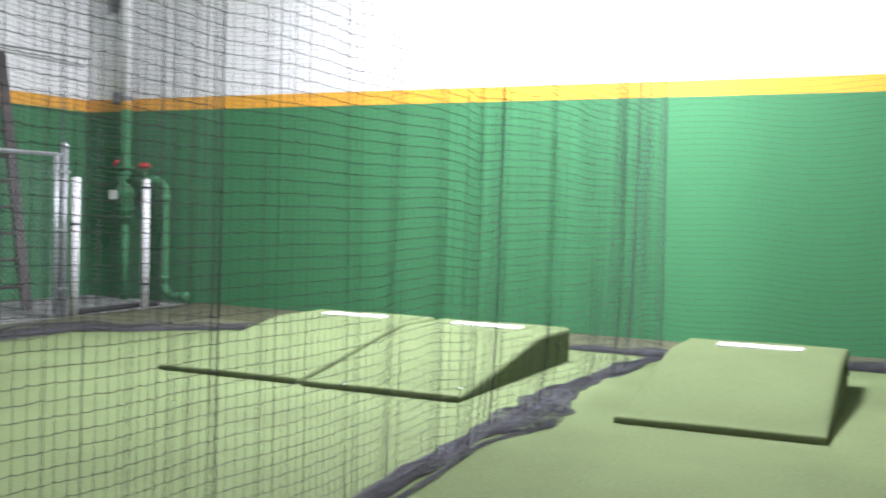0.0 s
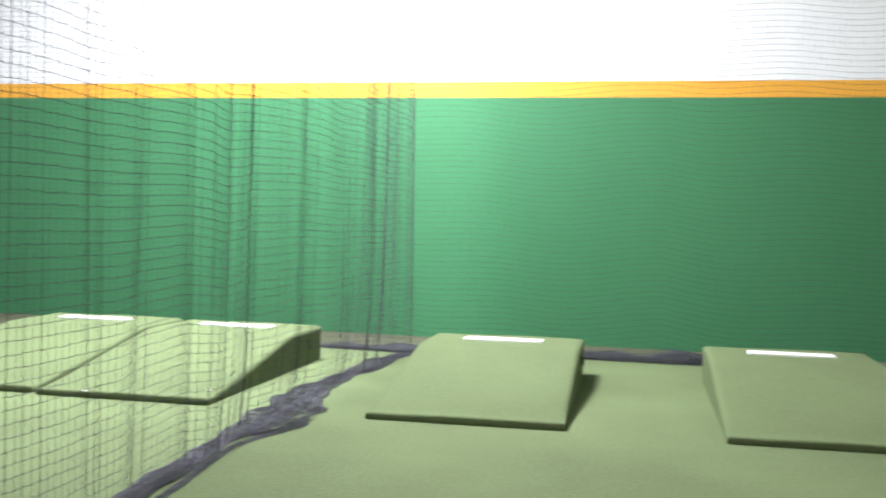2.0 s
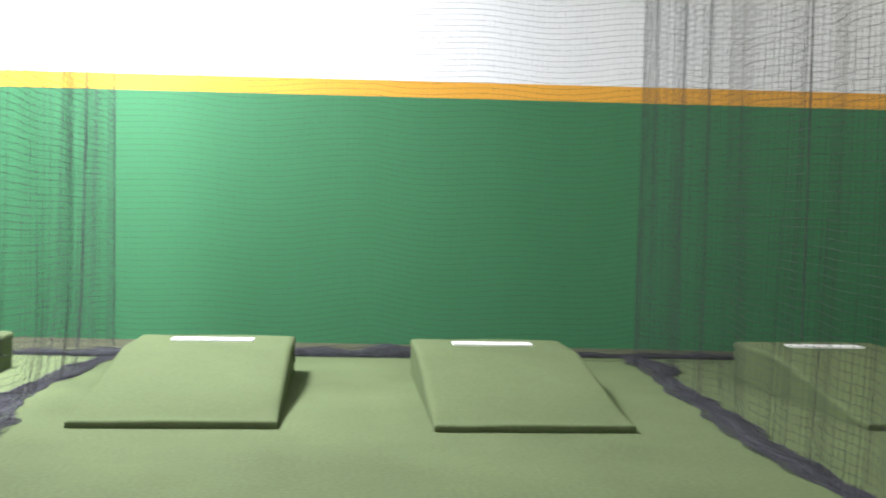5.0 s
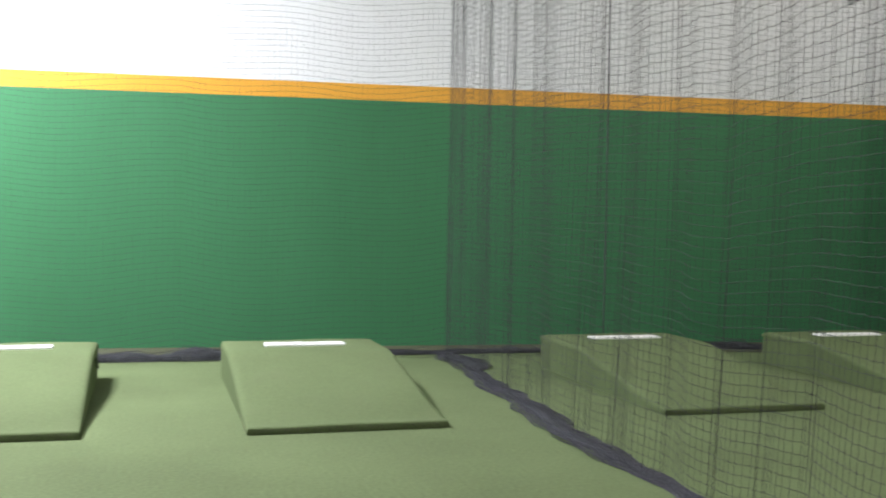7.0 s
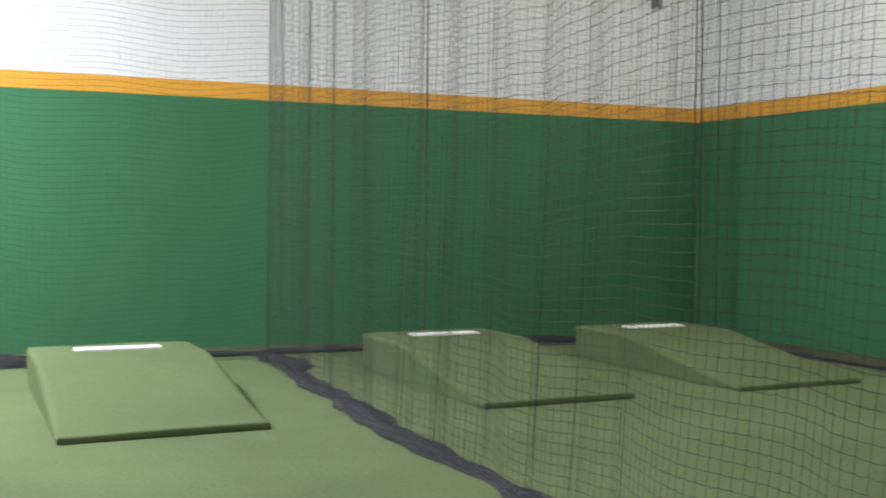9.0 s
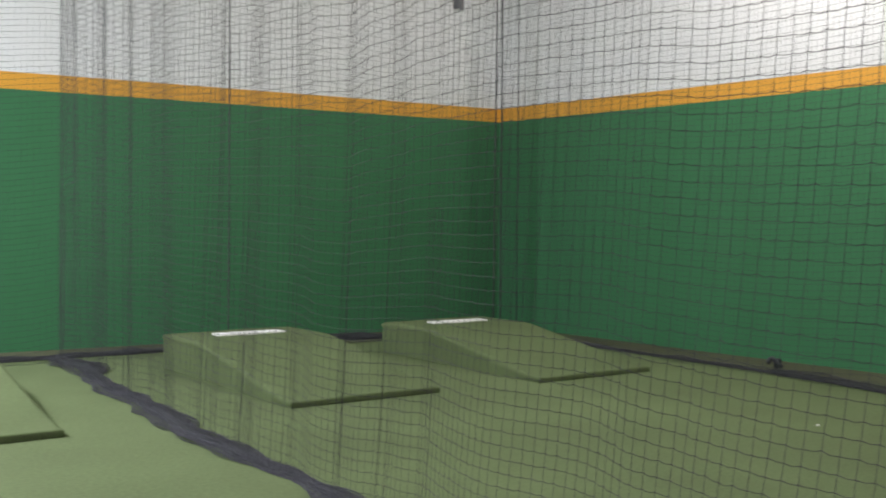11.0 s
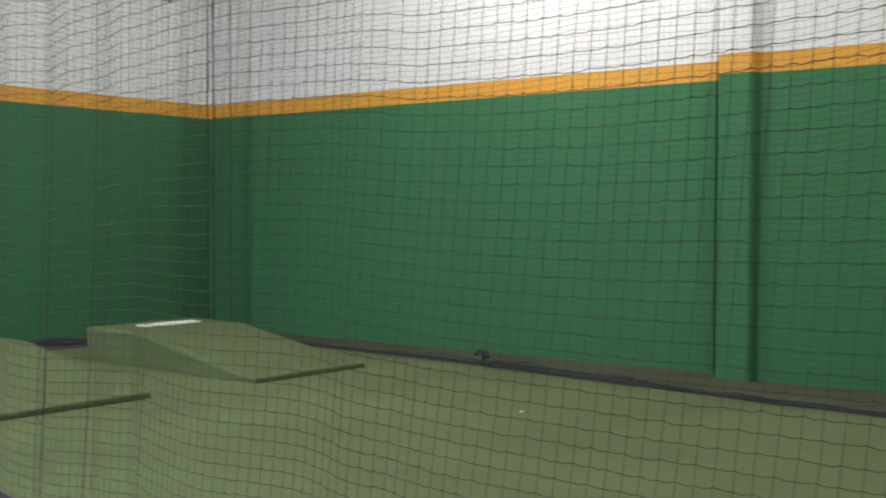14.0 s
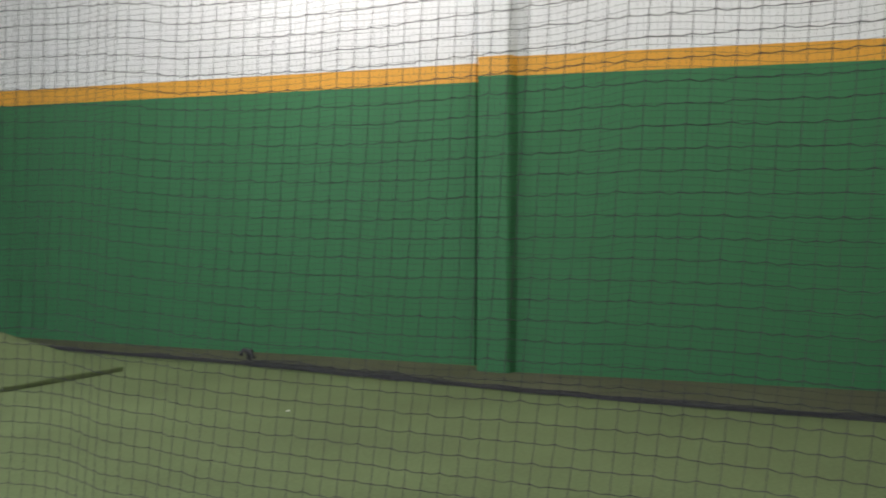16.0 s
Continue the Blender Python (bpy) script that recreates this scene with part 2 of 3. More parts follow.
def mound():
    root = empty("pitching_mound")
    nv, nu = 40, 16
    vs = [-0.085, -0.078, -0.06] + list(np.linspace(-0.02, ML - 0.05, nv - 5)) + [ML - 0.02, ML]
    rnd = random.Random(4)
    ph = [rnd.uniform(0, 6.28) for _ in range(4)]
    hs = lambda u, v: mound_height(v) + 0.003 * math.sin(3.1 * v + ph[0]) * math.sin(4.0 * u + ph[1]) + 0.0015 * math.sin(9 * u + ph[2] + 5 * v)
    bm = bmesh.new()
    round_in, round_drop = (0.0, 0.006, 0.018, 0.036), (0.024, 0.013, 0.0055, 0.0015)
    cols_at = [-MW / 2 + a for a in round_in] + list(np.linspace(-MW / 2 + 0.06, MW / 2 - 0.06, nu - 7)) + [MW / 2 - a for a in round_in[::-1]]
    grid = []
    for v in vs:
        row = []
        for j in range(nu + 1):
            u = cols_at[j]
            k = min(j, nu - j)
            side_drop = round_drop[k] * min(1.0, 0.3 + 2.5 * max(0.0, v)) if k < 4 else 0.0
            back_drop = 0.02 if v > ML - 0.004 else 0.006 if v > ML - 0.03 else 0.0
            drop = max(side_drop, back_drop, 0.011 if v < -0.08 else 0.0024 if v < -0.07 else 0.0)
            row.append(bm.verts.new((u, v, hs(u, v) - drop)))
        grid.append(row)
    for a, b in zip(grid, grid[1:]):
        for j in range(nu):
            bm.faces.new((a[j], a[j + 1], b[j + 1], b[j])).smooth = True
    # edge of the deck turns down a little way
    rim = [grid[i][0] for i in range(nv)][::-1] + grid[0][1:] + [grid[i][-1] for i in range(1, nv)] + grid[-1][-2:0:-1]
    low = [bm.verts.new((q.co.x * 1.003, q.co.y + (-0.002 if q.co.y < -0.08 else 0.0), 0.003 if q.co.y < -0.08 else max(0.004, q.co.z - 0.018))) for q in rim]
    for i in range(len(rim)):
        j = (i + 1) % len(rim)
        bm.faces.new((rim[i], low[i], low[j], rim[j])).smooth = True
    bmesh.ops.recalc_face_normals(bm, faces=bm.faces[:])
    deck = part("deck", bm, MOUND_TURF, root)
    for s in (-1, 1):
        bm = bmesh.new()
        x0, x1 = sorted((s * (MW / 2 - 0.004), s * (MW / 2 - 0.022)))
        cols = []
        for v in np.linspace(-0.07, ML - 0.012, 24):
            top = mound_height(v) - 0.024 * min(1.0, 0.4 + 2.5 * max(0.0, v))
            cols.append([bm.verts.new((x, v, z)) for x, z in ((x0, 0.0), (x1, 0.0), (x1, top), (x0, top))])
        for a, b in zip(cols, cols[1:]):
            for k in range(4):
                bm.faces.new((a[k], a[(k + 1) % 4], b[(k + 1) % 4], b[k]))
        bm.faces.new(cols[0][::-1])
        bm.faces.new(cols[-1])
        bmesh.ops.recalc_face_normals(bm, faces=bm.faces[:])
        side = part("side_panel", bm, MOUND_TURF, root)
    bm = bmesh.new()
    sweep(bm, [(MW / 2 + 0.002 + 0.007 * math.sin(math.pi * u), 1.78 + 0.19 * u, 0.20 - 0.09 * u - 0.03 * math.sin(math.pi * u)) for u in np.linspace(0, 1, 9)], 0.007, 8)
    part("carry_handle", bm, STRAP, side, "olive webbing carry handle")
    bm = bmesh.new()
    box(bm, -MW / 2 + 0.03, MW / 2 - 0.03, ML - 0.022, ML - 0.004, 0, MH - 0.03)
    part("back_panel", bm, MOUND_TURF, root)
    bm = bmesh.new()
    box(bm, -MW / 2 + 0.026, MW / 2 - 0.026, -0.08, -0.055, 0, 0.03, 0.004)
    part("front_edge", bm, MOUND_TURF, root)
    # frayed blades along the front edge, and fewer down the two sides
    bm = bmesh.new()
    for k in range(1000):
        if k < 620:
            base, out = Vector((rnd.uniform(-MW / 2, MW / 2), -0.086, rnd.uniform(0.006, 0.036))), Vector((0, -1, 0))
        else:
            s, v = rnd.choice((-1, 1)), rnd.uniform(-0.05, ML - 0.05)
            base, out = Vector((s * MW / 2 * 1.002, v, mound_height(v) - rnd.uniform(0.022, 0.04))), Vector((s, 0, 0))
        along = Vector((out.y, out.x, 0)) * rnd.uniform(0.0015, 0.003)
        tip = base + out * rnd.uniform(0.003, 0.009) + along * rnd.uniform(-3, 3) + Vector((0, 0, rnd.uniform(-0.012, 0.004)))
        tip.z = max(tip.z, 0.002)
        bm.faces.new([bm.verts.new(q) for q in (base - along, base + along, tip)])
    part("frayed_edge", bm, BROWNISH_TURF, deck, "frayed grey-green turf edge")
    bm = bmesh.new()
    box(bm, -0.296, 0.296, 1.70, 1.846, MH - 0.01, MH + 0.016, 0.006)
    part("pitching_rubber", bm, RUBBER, deck, "white pitching rubber slab")
    return tagged(root, "sloped pitching mound covered in olive turf with white rubber", "mound", "pitching mounds")


MOUNDS = [(-4.39, 6.225, -0.38), (-3.165, 6.177, -0.73), (-0.974, 6.081, 0.38), (1.084, 6.024, 0.38), (3.706, 6.145, 0.12), (5.767, 6.096, -0.15)]
first = mound()
first.matrix_world = pose(MOUNDS[0][0], MOUNDS[0][1], 0, 0, 0, MOUNDS[0][2])
for x, y, a in MOUNDS[1:]:
    copy_thing(first, pose(x, y, 0, 0, 0, a))

# ---- nets ----
def tubes(lines, r, across, closed=False):
    """Three-sided strands along rows of points: lines (rows, points, 3); across: two unit vectors of the same shape, square to the strand."""
    rows, pts = lines.shape[:2]
    a, b = across
    ring = [a * (r * math.cos(t)) + b * (r * math.sin(t)) for t in (0.5, 0.5 + 2.0944, 0.5 + 4.1888)]
    verts = np.stack([lines + o for o in ring], 2).reshape(-1, 3)
    base = (np.arange(rows)[:, None] * pts + np.arange(pts - 1)[None]).ravel() * 3
    faces = np.concatenate([np.stack([base + k, base + (k + 1) % 3, base + 3 + (k + 1) % 3, base + 3 + k], 1) for k in range(3)])
    return verts, faces


def gathered(start, end, folds, rng, wave=0.03, pull=0.065, width=0.14, pleat=0.0):
    """The plan of a hung net from start to end: shallow waves, and folds where the cloth doubles back, at distances along it."""
    start, end = np.array(start, float), np.array(end, float)
    length = np.linalg.norm(end - start)
    d = (end - start) / length
    n = np.array([-d[1], d[0]])
    s = np.arange(0, length, 0.004)
    along, off = s.copy(), np.zeros_like(s)
    for k in range(7):
        off += wave * rng.uniform(0.2, 1) / (1 + 0.5 * k) * np.sin(2 * np.pi * s / (2.3 / (1 + 0.9 * k)) + rng.uniform(0, 6.28))
    for f in folds:
        at, size = f if isinstance(f, tuple) else (f, 1.0)
        q = (s - at) / width
        inside = np.abs(q) < 0.5
        win = np.where(inside, np.cos(np.pi * q) ** 2, 0)
        along += pull * size * np.sin(2 * np.pi * q) * np.where(inside, 1, 0) * (0.4 + 0.6 * win) * 0.8
        off += 0.022 * size * win * rng.choice([-1, 1])
    if pleat:
        at = sorted(f[0] for f in folds)
        for a, b in zip(at, at[1:]):
            size = pleat * rng.uniform(0.8, 1.15) * min(1.6, (b - a) / 0.36)
            off += np.where((s >= a) & (s < b), np.interp(s, [a, a + 0.58 * (b - a), b], [0, 2 * size, 0]), 0)
        off = np.convolve(np.pad(off, 6, mode="edge"), np.ones(13) / 13, "valid")
    p = start + along[:, None] * d + off[:, None] * n
    return p, d, n


def netting(name, plan, mesh, z0, z1, r, rng, parent, label, sag=None, loose=0.03, upright=0.8, rope=(), gather=(), dense=(), dip=0.0, lean=0.0, knots=(), foot=((0, 1), (0, 0))):
    """Square-mesh net hung along a plan line. sag(s): drop of the rows at a distance along it."""
    p, d, n = plan
    step = np.r_[0, np.cumsum(np.linalg.norm(np.diff(p, axis=0), axis=1))]
    u = np.arange(0, step[-1], mesh)
    xy = np.stack([np.interp(u, step, p[:, k]) for k in (0, 1)], 1)
    z = np.arange(z1, z0, -mesh)
    along = (xy - p[0]) @ d
    N, M = len(u), len(z)
    G = np.zeros((M, N, 3))
    G[:, :, :2] = xy[None]
    G[:, :, 2] = z[:, None]
    low = ((z1 - z) / (z1 - z0))[:, None]
    # the folds even out towards the floor
    off = (xy - p[0]) @ n
    G[:, :, :2] -= (0.3 * off[None] * np.clip((low - 0.78) / 0.2, 0, 1))[..., None] * n
    G[:, :, :2] += (np.interp(along, *foot)[None] * np.clip((low - 0.88) / 0.12, 0, 1) ** 2)[..., None] * n
    for k in range(6):
        f, g = rng.uniform(0.6, 3.4), rng.uniform(0.2, 1.1)
        swing = loose * rng.uniform(0.3, 1) * np.sin(f * along[None] * 2 + g * z[:, None] + rng.uniform(0, 6.28)) * (0.12 + low**2.5)
        G[:, :, :2] += swing[..., None] * n
        slip = 0.10 * loose * np.sin(f * 1.7 * along[None] + g * 1.5 * z[:, None] + rng.uniform(0, 6.28)) * (0.2 + low)
        G[:, :, :2] += slip[..., None] * d
    if sag is not None:
        G[:, :, 2] -= sag(along)[None] * (0.3 + 0.7 * low)
    for k in range(3):
        G[:, :, 2] += (0.004 if len(knots) else 0.010) * np.sin(rng.uniform(1.5, 5) * along[None] + 0.8 * z[:, None] + rng.uniform(0, 6.28))
    if len(knots):
        at = np.sort(np.array(knots))
        G[:, :, 2] += np.interp(along, at, rng.normal(0, 0.013, len(at)))[None] + 0.004 * np.sin(1.3 * z[:, None] + 2.0 * along[None])
    G[:, :, 2] += rng.normal(0, 0.0011, (M, N)) + 0.0008 * np.where((np.arange(N)[None] + np.arange(M)[:, None]) % 2, 1, -1)
    G[:, :, :2] += (rng.normal(0, 0.001, (M, N)))[..., None] * d
    G[:, :, :2] += (lean * np.clip((low - 0.52) / 0.48, 0, 1) ** 2 * np.clip(along / 5, 0, 1.2)[None])[..., None] * d
    G[:, :, 2] = np.maximum(G[:, :, 2], 0.006)
    nn = np.zeros((1, 1, 3)) + np.array([n[0], n[1], 0])
    dd = np.zeros((1, 1, 3)) + np.array([d[0], d[1], 0])
    zz = np.zeros((1, 1, 3)) + np.array([0, 0, 1.0])
    R = G
    if dip:
        R = np.zeros((M, 2 * N - 1, 3))
        R[:, ::2] = G
        R[:, 1::2] = (G[:, 1:] + G[:, :-1]) / 2
        R[:, 1::2, 2] -= dip * rng.uniform(0.5, 1.5, (M, N - 1))
    # the rows thicken at their knots
    thick = r * np.where(np.arange(R.shape[1]) % 2, 0.82, 1.25)[None, :, None] if dip else r
    va, fa = tubes(R, thick, (nn, zz))
    V = G[::2] if M % 2 else np.concatenate([G[::2], G[-1:]])
    V = V.transpose(1, 0, 2)
    vb, fb = tubes(V, r * upright, (nn, dd))
    parts = [(va, fa), (vb, fb)]
    # doubled selvedge cords
    for at, thick in rope:
        j = int(np.argmin(np.abs(along - at)))
        line = G[:, j : j + 1].transpose(1, 0, 2)
        parts.append(tubes(line, r * thick, (nn, dd)))
    # bunched bands of twine; some long stretches are extra twines added to darken the view
    for s0, s1, count in dense:
        cols = np.unique(np.searchsorted(along, rng.uniform(s0, s1, count)).clip(0, N - 1))
        line = G[:, cols].transpose(1, 0, 2)
        line = line + dd * rng.uniform(-0.02, 0.02, (len(cols), 1, 1)) + nn * rng.uniform(-0.02, 0.02, (len(cols), 1, 1))
        parts.append(tubes(line, r * 0.8, (nn, dd)))
    for at, k, top in gather:
        j = min(N - 1, int(np.argmin(np.abs(along - at))))
        count = 2 + round(4 * k)
        for q in range(count):
            below = z < top
            line = G[below, j : j + 1].transpose(1, 0, 2).copy()
            run = z[below][None, :, None]
            wob = (0.026 + 0.022 * k) * ((2 * q + 1) / count - 1) + rng.normal(0, 0.004) + 0.006 * np.sin(rng.uniform(0.8, 2.5) * run + rng.uniform(0, 6.28))
            line = line + dd * wob + nn * (rng.normal(0, 0.016) + 0.004 * np.sin(rng.uniform(0.8, 2.5) * run + rng.uniform(0, 6.28)))
            parts.append(tubes(line, r * rng.uniform(0.7, 1.1), (nn, dd)))
    verts, faces, base = [], [], 0
    for v, f in parts:
        verts.append(v)
        faces.append(f + base)
        base += len(v)
    return part_arrays(name, np.concatenate(verts), np.concatenate(faces), NET, parent, label)


def bundle(name, path, width, height, rng, parent, strands=70, twist=1.0, label="", core=0.42, shift=0.0):
    """The gathered foot of a net lying on the floor: a lumpy core under many loose strands."""
    path = np.array(path, float)
    step = np.r_[0, np.cumsum(np.linalg.norm(np.diff(path, axis=0), axis=1))]
    s = np.arange(0, step[-1], 0.03)
    k = 9
    c = np.stack([np.convolve(np.pad(np.interp(s, step, path[:, a]), k, mode="edge"), np.ones(2 * k + 1) / (2 * k + 1), "valid") for a in (0, 1)], 1)
    t = np.gradient(c, axis=0)
    t /= np.linalg.norm(t, axis=1)[:, None]
    n = np.stack([-t[:, 1], t[:, 0]], 1)
    w = np.interp(s, *zip(*width)) * (1 + 0.18 * np.sin(5.1 * s + rng.uniform(0, 6)) + 0.12 * np.sin(13 * s + rng.uniform(0, 6)))
    hh = height * (1 + 0.15 * np.sin(4.3 * s + rng.uniform(0, 6)) + 0.1 * np.sin(11 * s + rng.uniform(0, 6)))
    hh = hh * np.clip(w / 0.22, 0.45, 1.3)
    wander = 0.05 * np.interp(s, *zip(*width)) * (np.sin(3.3 * s + rng.uniform(0, 6)) + np.sin(7.7 * s + rng.uniform(0, 6)))
    c = c + wander[:, None] * n
    sides = 13
    ang = np.linspace(0, np.pi, sides)
    rough = rng.normal(0, 1, (len(s), sides))
    rough = (rough + np.roll(rough, 1, 0) + np.roll(rough, 1, 1)) / 3
    rad = core * (1 + 0.10 * rough)
    V = np.zeros((len(s), sides, 3))
    V[:, :, :2] = c[:, None] + (w[:, None] * (shift + 0.5 * np.cos(ang) * rad))[..., None] * n[:, None]
    V[:, :, 2] = np.maximum(0.002, hh[:, None] * np.sin(ang) * rad)
    V[:, (0, -1), 2] = 0.002
    i = (np.arange(len(s) - 1)[:, None] * sides + np.arange(sides - 1)[None]).ravel()
    core_ob = part_arrays(name, V.reshape(-1, 3), np.stack([i, i + 1, i + sides + 1, i + sides], 1), CORE, parent, label)
    # crumpled netting over it: long twines and the cross twines between them
    L = []
    turns, a1, a2 = rng.uniform(2.0, 3.0), rng.uniform(0, 6.28), rng.uniform(0, 6.28)
    for a in range(strands):
        ph = 2 * np.pi * turns * a / strands
        lat = 0.5 * np.sin(ph + 0.9 * twist * np.sin(1.1 * s + a1) + 0.5 * twist * np.sin(3.7 * s + a2 + 0.2 * a))
        for q in range(4):
            lat += rng.uniform(0.02, 0.07) * twist * np.sin(rng.uniform(1.5, 11) * s + rng.uniform(0, 6.28))
        lat = np.clip(lat, -0.66, 0.66) + 0.005 / np.maximum(w, 0.05) * np.sin(2 * np.pi * s / rng.uniform(0.2, 0.5) + rng.uniform(0, 6.28))
        up = np.sqrt(np.clip(1 - (2 * lat / 1.3) ** 2, 0, 1)) * (0.62 + 0.38 * np.sin(ph * 1.7 + 2 * s)) + 0.06 * np.sin(rng.uniform(3, 12) * s)
        q = np.zeros((len(s), 3))
        q[:, :2] = c + (lat * w)[:, None] * n
        q[:, 2] = np.maximum(0.004, up * hh)
        L.append(q)
    L = np.array(L)
    nn = np.broadcast_to(np.concatenate([n, np.zeros((len(s), 1))], 1)[None], L.shape)
    tt = np.broadcast_to(np.concatenate([t, np.zeros((len(s), 1))], 1)[None], L.shape)
    zz = np.zeros(L.shape) + np.array([0, 0, 1.0])
    v, f = tubes(L, 0.0016, (nn, zz))
    C = L.transpose(1, 0, 2)[::4]
    C = C + rng.normal(0, 0.0025, C.shape) * np.array([1, 1, 0.3])
    v2, f2 = tubes(C, 0.0009, (tt.transpose(1, 0, 2)[::4], zz.transpose(1, 0, 2)[::4]))
    tagged(part_arrays("loose_twine", np.concatenate([v, v2]), np.concatenate([f, f2 + len(v)]), PILE, parent), kind="stuff")
    return core_ob


MESH = 0.0454
LANE_WAVE = 0.006
# left lane net
rng = np.random.default_rng(11)
root = tagged(empty("lane_net"), "dark grey baseball lane net hanging in folds to the floor", "net", "nets")
Y0 = 8.80
BANDS = ((8.74, 0.7), (8.39, 0.6), (8.08, 0.4), (7.60, 1.6), (6.85, 0.5), (6.03, 0.8), (5.34, 0.7), (4.92, 0.8), (4.52, 0.6), (4.09, 0.5), (3.69, 0.6), (2.87, 0.5))
folds = [(Y0 - y, 0.42 * k) for y, k in BANDS] + [(Y0 - 1.9, 0.4), (Y0 - 1.0, 0.4)]
# the last dense stretch is added to grey the wall behind it
netting("netting", gathered((-1.935, Y0), (-2.215, -3.0), folds, rng, LANE_WAVE, pull=0.02, pleat=0.017), MESH, 0.02, CEILING, 0.0014, rng, root, "", loose=0.013, upright=0.7, foot=((0, 0.85, 1.5, 2.15, 2.7, 3.65, 4.2, 5.1), (0, -0.03, -0.06, -0.07, -0.05, -0.03, -0.01, 0)), dip=0.0035, lean=0.0, knots=[f[0] for f in folds], rope=[(0.0, 2.0)], gather=[(Y0 - y, k, 9.0) for y, k in BANDS], dense=((0.0, 2.2, 60), (2.2, 4.4, 30), (5.1, 6.7, 24)))
bundle("gathered_foot", [(-1.932, 8.977), (-2.009, 8.587), (-2.075, 7.919), (-2.133, 7.259), (-2.150, 6.597), (-2.131, 6.123), (-2.105, 5.556), (-2.108, 5.084), (-2.071, 4.517), (-2.049, 4.139), (-2.057, 3.194), (-2.150, -2.900)],
       ((0, 0.13), (1.0, 0.18), (1.9, 0.15), (2.5, 0.2), (3.1, 0.2), (3.7, 0.14), (4.2, 0.12), (5.5, 0.12), (13, 0.12)), 0.036, rng, root, 64, 1.0, core=0.28)
# a loose cord of net beside it and slack tongues pulled out over the turf
bundle("slack_tongue", [(-1.856, 5.768), (-1.778, 5.656), (-1.831, 5.542), (-1.924, 5.465), (-2.010, 5.274), (-2.008, 4.991), (-1.985, 4.708), (-1.962, 4.463), (-1.927, 4.190), (-1.920, 3.576), (-1.990, 2.536)], ((0, 0.05), (0.700, 0.040), (4, 0.03)), 0.03, rng, root, 12, 0.5, core=0.25)
bundle("slack_tongue", [(-2.092, 6.881), (-2.040, 6.503), (-1.978, 6.173), (-1.954, 5.889), (-1.992, 5.605), (-2.072, 5.273)], ((0, 0.08), (0.400, 0.170), (0.800, 0.220), (1.200, 0.200), (1.700, 0.070)), 0.035, rng, root, 44, 1.3, core=0.12)
for tongue in ([(-1.996, 6.258), (-1.845, 6.202), (-1.755, 6.126), (-1.869, 6.051), (-2.012, 6.012)], [(-1.975, 5.861), (-1.835, 5.787), (-1.735, 5.722), (-1.808, 5.655), (-1.982, 5.596)], [(-2.221, 6.596), (-2.316, 6.452), (-2.309, 6.329), (-2.210, 6.236), (-2.098, 6.219)]):
    bundle("slack_tongue", tongue, ((0, 0.08), (0.5, 0.08), (1.2, 0.08)), 0.03, rng, root, 16, 1.0, core=0.15)

# right lane net
rng = np.random.default_rng(23)
root = tagged(empty("lane_net"), "dark grey baseball lane net hanging in folds to the floor", "net", "nets")
Y0 = 8.72
BANDS = ((8.55, 0.4), (7.62, 0.5), (6.94, 0.35), (6.41, 0.3), (5.35, 0.3), (4.92, 0.35), (4.27, 0.5), (3.82, 0.45), (3.44, 0.4), (3.15, 0.35))
LOW = (5.35, 4.92, 3.15)
folds = [(Y0 - y, 1.2 * k) for y, k in BANDS] + [(Y0 - 2.2, 0.5), (Y0 - 1.83, 0.5)]
netting("netting", gathered((2.43, Y0), (1.998, -3.0), folds, rng, LANE_WAVE, pull=0.025, pleat=-0.02), MESH, 0.02, CEILING, 0.0012, rng, root, "", loose=0.014, upright=0.75, dip=0.0035, lean=-0.16, knots=[f[0] for f in folds], rope=((0.0, 2.2),), gather=[(Y0 - y, k, 1.3 if y in LOW else 9.0) for y, k in BANDS], dense=((0.0, 1.6, 60), (1.6, 4.4, 70)))
bundle("gathered_foot", [(2.50, 9.3), (2.55, 8.9), (2.55, 8.5), (2.47, 8.1), (2.41, 7.6), (2.40, 7.1), (2.35, 6.5), (2.30, 5.9), (2.28, 5.4), (2.28, 4.9), (2.31, 4.5), (2.28, 4.1), (2.15, 2.1), (2.0, -2.9)],
       ((0, 0.2), (0.5, 0.26), (0.9, 0.26), (1.3, 0.2), (1.8, 0.17), (2.6, 0.2), (3.3, 0.19), (4.0, 0.2), (4.5, 0.13), (4.9, 0.11), (5.4, 0.17), (7, 0.16), (13, 0.14)), 0.042, rng, root, 54, 0.5, core=0.6, shift=0.12)
bundle("slack_tongue", [(2.529, 8.747), (2.643, 8.592), (2.706, 8.410), (2.629, 8.244), (2.506, 8.164)], ((0, 0.10), (1, 0.10)), 0.04, rng, root, 16, 1.0, core=0.3)

